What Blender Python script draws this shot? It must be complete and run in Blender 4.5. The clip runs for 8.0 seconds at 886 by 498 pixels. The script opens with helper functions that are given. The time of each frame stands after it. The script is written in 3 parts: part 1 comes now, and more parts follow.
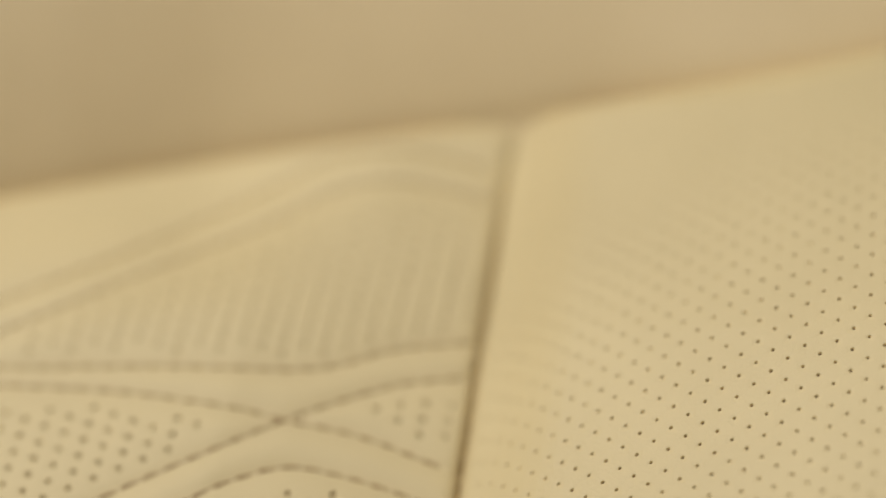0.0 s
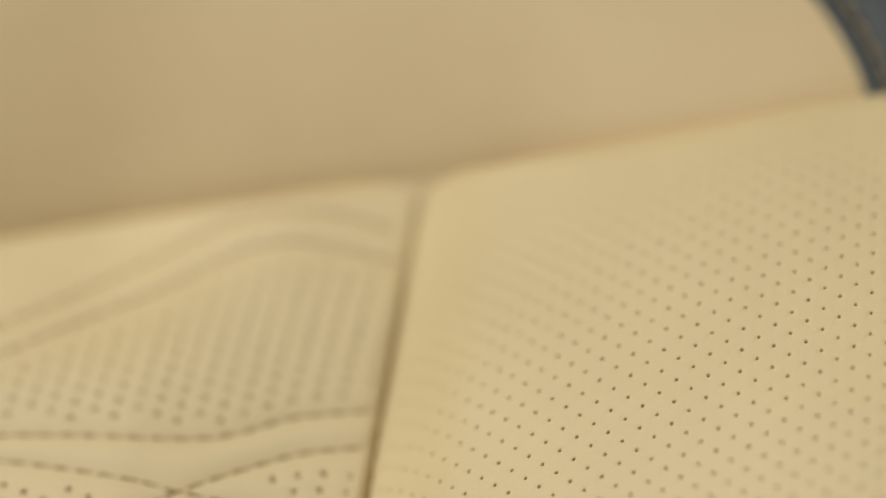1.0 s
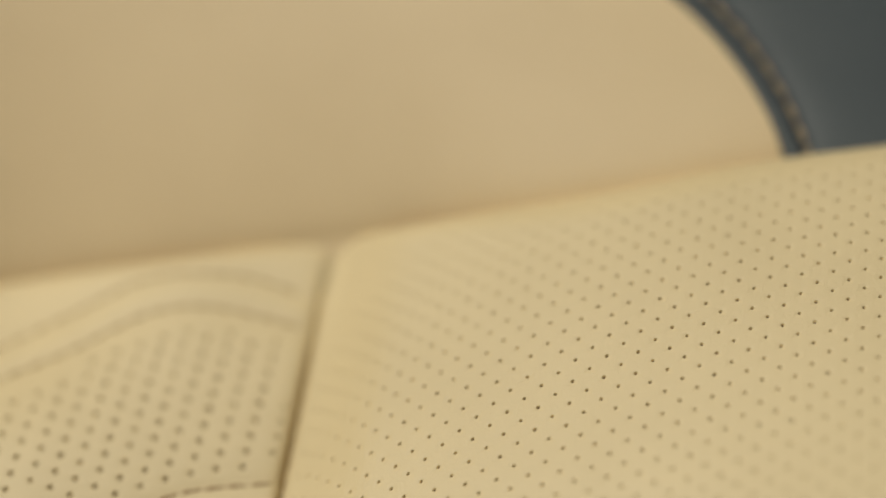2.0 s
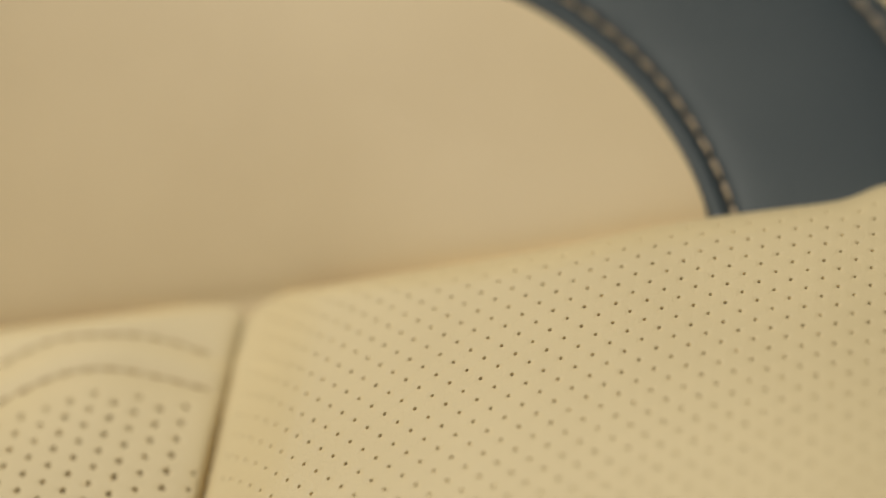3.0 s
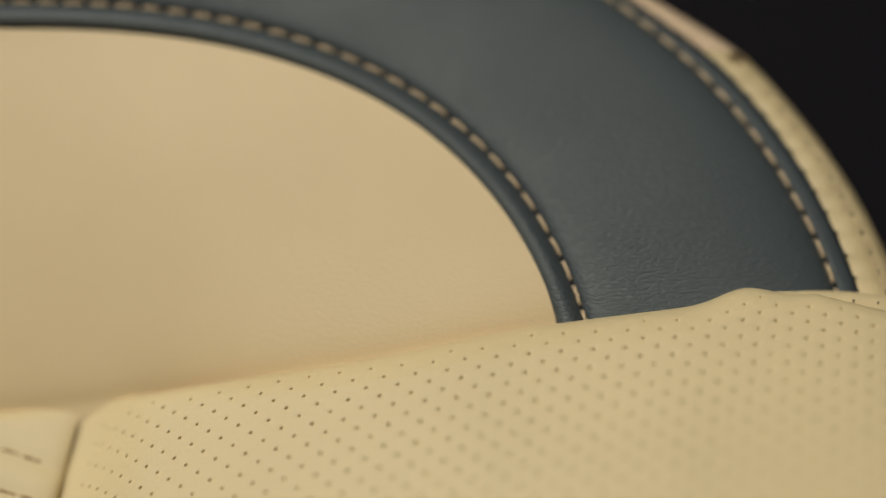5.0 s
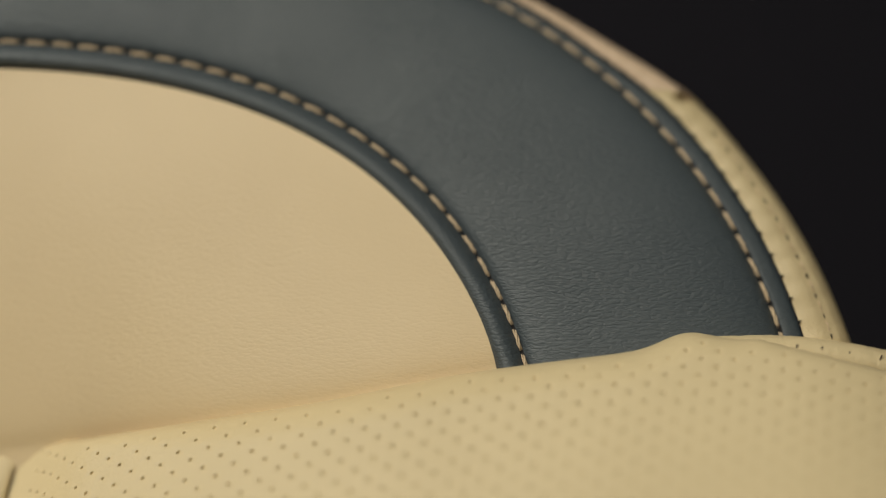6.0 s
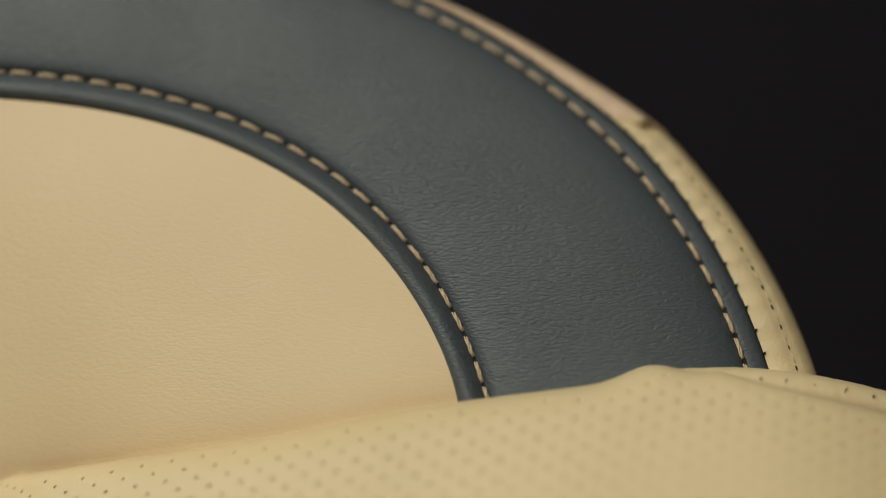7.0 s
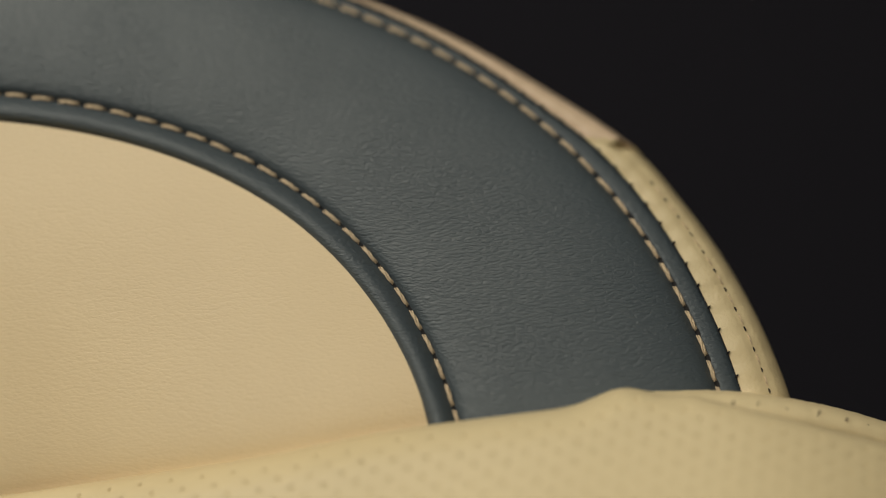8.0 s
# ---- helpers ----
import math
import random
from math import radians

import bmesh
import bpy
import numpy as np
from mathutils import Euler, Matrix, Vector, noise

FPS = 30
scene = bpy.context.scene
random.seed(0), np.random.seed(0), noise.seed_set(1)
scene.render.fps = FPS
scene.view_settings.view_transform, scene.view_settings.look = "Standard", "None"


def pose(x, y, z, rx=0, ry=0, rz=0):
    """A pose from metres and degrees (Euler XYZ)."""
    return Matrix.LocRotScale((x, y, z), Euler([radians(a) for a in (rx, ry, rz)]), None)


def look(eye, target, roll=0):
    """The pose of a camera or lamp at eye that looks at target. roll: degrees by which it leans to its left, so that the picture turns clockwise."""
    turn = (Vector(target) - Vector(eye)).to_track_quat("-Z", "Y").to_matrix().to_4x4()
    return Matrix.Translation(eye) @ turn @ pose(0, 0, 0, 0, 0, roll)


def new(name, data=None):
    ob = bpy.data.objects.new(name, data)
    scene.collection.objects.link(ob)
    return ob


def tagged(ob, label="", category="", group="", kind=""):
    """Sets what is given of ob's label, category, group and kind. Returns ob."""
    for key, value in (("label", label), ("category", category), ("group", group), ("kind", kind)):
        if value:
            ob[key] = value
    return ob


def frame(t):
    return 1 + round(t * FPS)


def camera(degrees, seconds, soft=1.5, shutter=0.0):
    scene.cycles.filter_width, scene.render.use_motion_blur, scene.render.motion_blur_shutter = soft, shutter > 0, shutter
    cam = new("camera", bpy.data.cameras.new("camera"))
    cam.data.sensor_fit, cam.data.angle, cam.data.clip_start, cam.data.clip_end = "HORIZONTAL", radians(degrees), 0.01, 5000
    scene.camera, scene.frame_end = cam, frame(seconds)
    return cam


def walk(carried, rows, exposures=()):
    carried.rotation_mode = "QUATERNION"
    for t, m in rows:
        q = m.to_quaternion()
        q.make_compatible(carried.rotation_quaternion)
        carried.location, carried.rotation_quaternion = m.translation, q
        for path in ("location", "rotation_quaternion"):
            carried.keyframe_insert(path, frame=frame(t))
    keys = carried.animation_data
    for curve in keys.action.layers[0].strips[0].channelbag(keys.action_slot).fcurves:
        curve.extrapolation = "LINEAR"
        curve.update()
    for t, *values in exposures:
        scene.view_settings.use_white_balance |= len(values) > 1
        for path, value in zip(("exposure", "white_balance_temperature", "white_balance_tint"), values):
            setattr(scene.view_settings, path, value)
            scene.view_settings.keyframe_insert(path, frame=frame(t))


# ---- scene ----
LIFT = 0.62      # height of the world's origin of the seat drawing above the floor, metres

# ---------------------------------------------------------------- camera
cam = camera(32.0, 8.0, 1.2)
PATH = [
    (0.0, -0.0572, -0.0249, 0.5806, 90.0, 0.0, 0.0),
    (0.5, -0.0465, -0.0217, 0.5873, 90.0, 0.0, 0.0),
    (1.0, -0.0368, -0.0182, 0.5940, 90.0, 0.0, 0.0),
    (1.5, -0.0267, -0.0141, 0.6008, 90.0, 0.0, 0.0),
    (3.0, 0.0000, 0.0000, 0.6200, 90.0, 0.0, 0.0),
    (3.5, 0.0083, 0.0035, 0.6253, 90.0, 0.0, 0.0),
    (4.0, 0.0162, 0.0067, 0.6307, 90.0, 0.0, 0.0),
    (4.5, 0.0239, 0.0098, 0.6357, 90.0, 0.0, 0.0),
    (6.0, 0.0429, 0.0168, 0.6488, 90.0, 0.0, 0.0),
    (6.5, 0.0468, 0.0183, 0.6520, 90.0, 0.0, 0.0),
    (7.0, 0.0503, 0.0198, 0.6547, 90.0, 0.0, 0.0),
    (7.5, 0.0534, 0.0210, 0.6569, 90.0, 0.0, 0.0),
    (8.0, 0.0559, 0.0220, 0.6588, 90.0, 0.0, 0.0),
]
walk(cam, [(t, pose(*row)) for t, *row in PATH])
cam.data.dof.use_dof = True
cam.data.dof.focus_distance = 0.2932
cam.data.dof.aperture_fstop = 1.8

# ---------------------------------------------------------------- light
world = bpy.data.worlds.new("world")
scene.world = world
world.use_nodes = True
world.node_tree.nodes["Background"].inputs[0].default_value = (0.6, 0.65, 0.7, 1)
world.node_tree.nodes["Background"].inputs[1].default_value = 0.05


def area_lamp(name, eye, target, size_x, size_y, watts, colour):
    data = bpy.data.lights.new(name, "AREA")
    data.shape, data.size, data.size_y = "RECTANGLE", size_x, size_y
    data.energy, data.color = watts, colour
    ob = new(name, data)
    ob.matrix_world = look(eye, target)
    return ob


# Unseen area lamp without a fixture, added for broad soft light from front left.
area_lamp("added_soft_light", (-0.70, -0.92, 1.62), (0.0, 0.3, LIFT), 1.6, 1.2, 33.0, (1.0, 0.985, 0.95))


# ---------------------------------------------------------------- materials
def node_material(name):
    m = bpy.data.materials.new(name)
    m.use_nodes = True
    nt = m.node_tree
    return m, nt, nt.nodes["Principled BSDF"]


def link(nt, a, b):
    nt.links.new(a, b)


def noise_node(nt, coord, scale, detail=3.0, rough=0.55):
    n = nt.nodes.new("ShaderNodeTexNoise")
    n.inputs["Scale"].default_value = scale
    n.inputs["Detail"].default_value = detail
    n.inputs["Roughness"].default_value = rough
    link(nt, coord, n.inputs["Vector"])
    return n


def ramp_node(nt, fac, stops):
    r = nt.nodes.new("ShaderNodeValToRGB")
    while len(r.color_ramp.elements) < len(stops):
        r.color_ramp.elements.new(0.5)
    for e, (p, c) in zip(r.color_ramp.elements, stops):
        e.position, e.color = p, (*c, 1)
    link(nt, fac, r.inputs[0])
    return r


def leather(name, dark, light, rough, grain, relief, creases, stretch=(1, 1, 1), gloss=0.42, creased=0.0):
    """Grained leather: a net of fine creases round flat pebbles, pores, long soft folds, and blotches of dye."""
    m, nt, bsdf = node_material(name)
    co = nt.nodes.new("ShaderNodeTexCoord").outputs["Object"]
    mp = nt.nodes.new("ShaderNodeMapping")
    mp.inputs["Scale"].default_value = stretch
    link(nt, co, mp.inputs["Vector"])

    def warped(scale, amount):
        warp = noise_node(nt, mp.outputs[0], scale, 3, 0.6)
        mix = nt.nodes.new("ShaderNodeVectorMath")
        mix.operation = "MULTIPLY_ADD"
        link(nt, warp.outputs["Color"], mix.inputs[0])
        mix.inputs[1].default_value = (amount,) * 3
        link(nt, mp.outputs[0], mix.inputs[2])
        return mix.outputs[0]

    def voronoi(scale, vector, feature):
        vor = nt.nodes.new("ShaderNodeTexVoronoi")
        vor.feature = feature
        vor.inputs["Scale"].default_value = scale
        link(nt, vector, vor.inputs["Vector"])
        return vor.outputs["Distance"]

    cells = ramp_node(nt, voronoi(grain, warped(grain * 0.5, 1.1 / grain), "F1"), [(0.0, (1, 1, 1)), (0.35, (0.82, 0.82, 0.82)), (0.85, (0, 0, 0))])
    layers = [(cells.outputs[0], 0.8, relief)]
    patch = noise_node(nt, co, 55.0, 2, 0.5)
    if creased:
        net = ramp_node(nt, voronoi(grain * 0.62, warped(grain * 0.45, 2.1 / grain), "DISTANCE_TO_EDGE"), [(0.0, (0, 0, 0)), (0.05, (0.45, 0.45, 0.45)), (0.16, (1, 1, 1))])
        uneven = ramp_node(nt, patch.outputs[0], [(0.32, (0.35, 0.35, 0.35)), (0.62, (1, 1, 1))])
        faded = nt.nodes.new("ShaderNodeMix")
        faded.data_type = "RGBA"
        faded.inputs[6].default_value = (1, 1, 1, 1)
        link(nt, uneven.outputs[0], faded.inputs[0])
        link(nt, net.outputs[0], faded.inputs[7])
        layers.append((faded.outputs[2], 0.85, creased))
    fine = noise_node(nt, mp.outputs[0], grain * 2.3, 4, 0.6)
    long = noise_node(nt, mp.outputs[0], creases, 3, 0.5)
    blot = noise_node(nt, co, 22.0, 3, 0.5)
    tint = nt.nodes.new("ShaderNodeMix")
    tint.data_type = "RGBA"
    tint.inputs[6].default_value, tint.inputs[7].default_value = (*dark, 1), (*light, 1)
    link(nt, ramp_node(nt, blot.outputs[0], [(0.3, (0, 0, 0)), (0.7, (1, 1, 1))]).outputs[0], tint.inputs[0])
    link(nt, tint.outputs[2], bsdf.inputs["Base Color"])
    heights = None
    for out, strength, dist in layers + [(fine.outputs[0], 0.45, relief * 0.4), (long.outputs[0], 0.30, relief * 3)]:
        b = nt.nodes.new("ShaderNodeBump")
        b.inputs["Strength"].default_value, b.inputs["Distance"].default_value = strength, dist
        link(nt, out, b.inputs["Height"])
        if heights:
            link(nt, heights, b.inputs["Normal"])
        heights = b.outputs[0]
    link(nt, heights, bsdf.inputs["Normal"])
    rr = ramp_node(nt, fine.outputs[0], [(0.3, (rough - 0.07,) * 3), (0.7, (rough + 0.08,) * 3)])
    link(nt, rr.outputs[0], bsdf.inputs["Roughness"])
    bsdf.inputs["Specular IOR Level"].default_value = gloss
    return m


def plain(name, colour, rough, scale=40.0, vary=0.25, spec=0.3):
    m, nt, bsdf = node_material(name)
    co = nt.nodes.new("ShaderNodeTexCoord").outputs["Object"]
    n = noise_node(nt, co, scale, 4)
    lo = tuple(c * (1 - vary) for c in colour)
    hi = tuple(c * (1 + vary) for c in colour)
    link(nt, ramp_node(nt, n.outputs[0], [(0.3, lo), (0.7, hi)]).outputs[0], bsdf.inputs["Base Color"])
    b = nt.nodes.new("ShaderNodeBump")
    b.inputs["Strength"].default_value, b.inputs["Distance"].default_value = 0.3, 0.1 / scale
    link(nt, n.outputs[0], b.inputs["Height"])
    link(nt, b.outputs[0], bsdf.inputs["Normal"])
    bsdf.inputs["Roughness"].default_value = rough
    bsdf.inputs["Specular IOR Level"].default_value = spec
    return m


CREAM = leather("cream_leather", (0.595, 0.468, 0.245), (0.65, 0.515, 0.275), 0.54, 1200.0, 0.00005, 120.0)
CREAM_SMOOTH = leather("cream_nappa", (0.625, 0.473, 0.256), (0.67, 0.513, 0.283), 0.50, 1700.0, 0.000034, 90.0, (0.5, 1, 1.2), 0.42, 0.00002)
# The bolster's cream made darker: the edging's shading is put into its colour.
EDGE_CREAM_SHADED = leather("cream_edging_leather_shaded", (0.54, 0.42, 0.218), (0.59, 0.465, 0.245), 0.52, 1500.0, 0.00005, 160.0, (1, 1, 1), 0.40, 0.00004)
ROSE = leather("rose_cream_nappa", (0.57, 0.41, 0.255), (0.62, 0.455, 0.285), 0.52, 1600.0, 0.00005, 90.0, (1, 1, 1), 0.42, 0.00004)
BLUE = leather("blue_leather", (0.042, 0.054, 0.0575), (0.046, 0.058, 0.0615), 0.52, 1850.0, 0.000078, 40.0, (0.45, 1, 1.30), 0.66, 0.00005)
# Warm reflected light put into the sheen's colour; dyed leather reflects neutrally.
BLUE.node_tree.nodes["Principled BSDF"].inputs["Specular Tint"].default_value = (1.0, 0.96, 0.84, 1)
THREAD = plain("tan_thread", (0.53, 0.40, 0.24), 0.7, 2500.0, 0.3)
THREAD_BROWN = plain("brown_thread", (0.26, 0.13, 0.040), 0.8, 2500.0, 0.35)
# Near-black stands in for the shade inside needle holes that aren't cut.
HOLE_SHADE = plain("needle_hole_shade", (0.012, 0.010, 0.008), 0.9, 900.0)
SLIT_SHADE = plain("slit_shade_brown", (0.17, 0.125, 0.078), 0.9, 900.0)
# Brown for the bottoms of perforations, darker than their leather walls.
HOLE_FLOOR = plain("hole_floor_brown", (0.26, 0.19, 0.106), 0.95, 600.0)
CARPET = plain("dark_carpet", (0.012, 0.012, 0.013), 0.95, 200.0)
LINING = plain("dark_lining", (0.0185, 0.0165, 0.0200), 0.9, 30.0)
# Pale finish of unseen surfaces, added to bounce light onto the seat.
PALE_BOUNCE = plain("pale_bounce", (0.62, 0.60, 0.56), 0.9, 30.0, 0.06)


# ---------------------------------------------------------------- mesh helpers
def base_of(parent):
    """Where the thing that a part belongs to has its origin."""
    while parent is not None and parent.parent is not None:
        parent = parent.parent
    return np.array(parent.location if parent is not None else (0, 0, 0))


def mesh_object(name, verts, faces, materials, parent=None, label="", smooth=True, slots=None):
    me = bpy.data.meshes.new(name)
    me.from_pydata((np.array(verts) + np.array((0, 0, LIFT)) - base_of(parent)).tolist(), [], faces)
    for m in materials:
        me.materials.append(m)
    if slots is not None:
        me.polygons.foreach_set("material_index", slots)
    me.polygons.foreach_set("use_smooth", [smooth] * len(faces))
    me.update()
    ob = new(name, me)
    if parent is not None:
        ob.parent = parent
    if label:
        tagged(ob, label)
    return ob


def grid_faces(nu, nv, flip=False):
    out = []
    for i in range(nu - 1):
        for j in range(nv - 1):
            a, b, c, d = i * nv + j, (i + 1) * nv + j, (i + 1) * nv + j + 1, i * nv + j + 1
            out.append((a, d, c, b) if flip else (a, b, c, d))
    return out


# ---------------------------------------------------------------- the place around
def slab(name, lo, hi, material, label, category):
    (x0, y0, z0), (x1, y1, z1) = lo, hi
    v = [(x, y, z - LIFT) for z in (z0, z1) for y in (y0, y1) for x in (x0, x1)]
    f = [(0, 2, 3, 1), (4, 5, 7, 6), (0, 1, 5, 4), (2, 6, 7, 3), (0, 4, 6, 2), (1, 3, 7, 5)]
    return tagged(mesh_object(name, v, f, [material], smooth=False), label, category, kind="structure")


slab("floor", (-1.6, -1.4, -0.1), (1.6, 1.9, 0.0), CARPET, "dark carpeted floor of the cabin", "floor")
slab("ceiling", (-1.6, -1.4, 2.1), (1.6, 1.9, 2.2), PALE_BOUNCE, "pale ceiling, added unseen to bounce light", "ceiling")
slab("wall_back", (-1.6, 1.9, -0.1), (1.6, 2.0, 2.2), LINING, "near-black wall behind the seat", "wall")
slab("wall_front", (-1.6, -1.5, -0.1), (1.6, -1.4, 2.2), PALE_BOUNCE, "pale plain wall facing the seat, added unseen to bounce light", "wall")
slab("wall_left", (-1.7, -1.5, -0.1), (-1.6, 2.0, 2.2), LINING, "dark plain side wall", "wall")
slab("wall_right", (1.6, -1.5, -0.1), (1.7, 2.0, 2.2), LINING, "dark plain side wall", "wall")

# ---------------------------------------------------------------- the seat's shape (metres, before lifting)
AXIS = -0.110    # the seat's middle


def seam_x(z):
    """The seam between quilted panel and side bolster."""
    return -0.0393 + 0.168 * z


def quilt_y(x, z):
    return 0.3303 + 0.0471 * x + 0.5147 * z


def bolster_y(x, z):
    zc = np.maximum(z, -0.055)
    y = 0.3093 - 0.294 * x + 0.5781 * zc + 1.5142 * x * x + 1.0345 * x * zc - 0.7291 * zc * zc
    return y + 0.58 * (z - zc)


def top_z(x):
    """Upper edge of the backrest, with the hump by the shoulder."""
    m = x * 1000.0
    left = -10.5 + 0.113 * (m + 42) - 0.0004 * (m + 42) ** 2
    right = (-1.25 + 0.16 * m - 0.0003 * m * m - 2.25 / (1 + np.exp((m - 32) / 7.0)) + 0.3 * np.exp(-np.maximum(m + 42, 0) / 6.0)
             + 2.4 * np.exp(-((m - 89) / 6.5) ** 2) - 0.34 * np.maximum(m - 102, 0))
    return np.where(m < -41, left, right) / 1000.0


def rolled(x, z, y_of, r=0.0022, shoulder=0.0016):
    """Carries a sheet over the upper edge: it follows y_of, bends away in a round shoulder, broad on the bolster, and dives behind itself."""
    t = top_z(x)
    s = np.clip((x - 0.040) / 0.05, 0, 1) * np.clip((0.118 - x) / 0.028, 0, 1)
    w = np.clip((x + 0.030) / 0.040, 0, 1) * np.clip((0.112 - x) / 0.030, 0, 1)
    r = r + np.maximum(shoulder * s * s * (3 - 2 * s), 0.0028 * w * w * (3 - 2 * w))
    phi = np.arcsin(np.clip((z - (t - r)) / r, 0, 1)) + np.clip((z - t) / r, 0, 0.8)
    back = np.maximum(z - t - 0.8 * r, 0)
    zz = np.minimum(z, t - r)
    rise = zz + r * np.sin(phi)
    return x, y_of(x, rise) + r * (1 - np.cos(phi)) + back * 0.9, rise - 1.3 * back


def spline(points, step=0.5):
    """A smooth curve (Catmull-Rom) through a few points, sampled about every step."""
    p = np.array([points[0] * 2 - points[1], *points, points[-1] * 2 - points[-2]])
    out = []
    for k in range(1, len(p) - 2):
        n = max(2, int(np.linalg.norm(p[k + 1] - p[k]) / step))
        for s in np.arange(n) / n:
            out.append(0.5 * (2 * p[k] + (p[k + 1] - p[k - 1]) * s + (2 * p[k - 1] - 5 * p[k] + 4 * p[k + 1] - p[k + 2]) * s ** 2
                              + (3 * p[k] - p[k - 1] - 3 * p[k + 1] + p[k + 2]) * s ** 3))
    out.append(p[-2])
    return np.array(out)


# quilting lines on the middle panel: x, z in millimetres
QUILTING = [
    [(-181, -62.5), (-147.5, -63.3), (-113, -63.4), (-84, -64.1), (-66.7, -60.3), (-48.8, -58.9)],
    [(-181, -64.5), (-147, -66.8), (-124, -68.2), (-101, -71.4), (-89.3, -74.1), (-73.6, -77.5), (-58, -83.2), (-50, -86.5)],
    [(-147, -98), (-124, -88.1), (-108.3, -81.5), (-89.3, -74.1), (-76.1, -69.9), (-64.6, -67.1), (-50.3, -65.9)],
    [(-137, -102), (-106.6, -88.3), (-97, -84.7), (-88, -83.0), (-78, -84.6), (-64.4, -88.6), (-55, -93)],
    [(-157, -53), (-118.3, -37.3), (-96.3, -27.0), (-81, -19.3), (-68, -17.7), (-56.4, -19.0), (-41.5, -24)],
    [(-157, -60), (-117.5, -43.2), (-95.5, -34.2), (-80.3, -26.6), (-69.5, -24.4), (-58, -26.0), (-42.5, -30)],
]
QUILTING = [spline([np.array(q, float) for q in line]) / 1000.0 for line in QUILTING]


def quilt_distance(x, z):
    d = np.full(np.shape(x), 1.0)
    for line in QUILTING:
        for k in range(0, len(line), 60):
            part_of = line[k:k + 60]
            dd = np.hypot(np.asarray(x)[..., None] - part_of[:, 0], np.asarray(z)[..., None] - part_of[:, 1]).min(-1)
            d = np.minimum(d, dd)
    return d


def quilt_sheet_y(x, z):
    d = quilt_distance(x, z)
    right = np.maximum(seam_x(z) - x, 0)
    left = np.maximum(x - (2 * AXIS - seam_x(z)), 0)
    edge = np.minimum(right, left)
    puff = 0.0011 * (1 - np.exp(-d / 0.0040)) - 0.0002 * np.exp(-(d / 0.0005) ** 2)
    return quilt_y(x, z) - puff + 0.0032 * np.exp(-edge / 0.0006) * np.clip((top_z(x) - z) / 0.03, 0.12, 1) + 0.0006 * np.exp(-edge / 0.004)


def sunk(x, y, z):
    """The middle panel lies deeper away from the bolster's seam and towards its upper edge; it widens about a point before the seat as it sinks."""
    far = np.maximum(seam_x(z) - x, 0)
    a = np.clip((far - 0.022) / 0.045, 0, 1)
    b = np.clip((z + 0.056) / 0.040, 0, 1)
    deeper = 0.010 * a * a * (3 - 2 * a) * b * b * (3 - 2 * b) + 0.10 * np.maximum(far - 0.050, 0)
    k = 1 + deeper / (y + 0.0141)
    return -0.0267 + (x + 0.0267) * k, -0.0141 + (y + 0.0141) * k, -0.0192 + (z + 0.0192) * k


def bolster_sheet_y(x, z):
    s = np.clip((x - seam_x(z)) / 0.018, 0, 1)
    b = bolster_y(x, z)
    d = np.maximum(x - seam_x(z), 0)
    wrap = np.maximum(x - 0.104, 0)
    return b + (quilt_y(x, z) + 0.001 - b) * (1 - s) ** 2 + 0.0032 * np.exp(-d / 0.0006) * np.clip((top_z(x) - z) / 0.03, 0.12, 1) + 5.0 * wrap ** 2


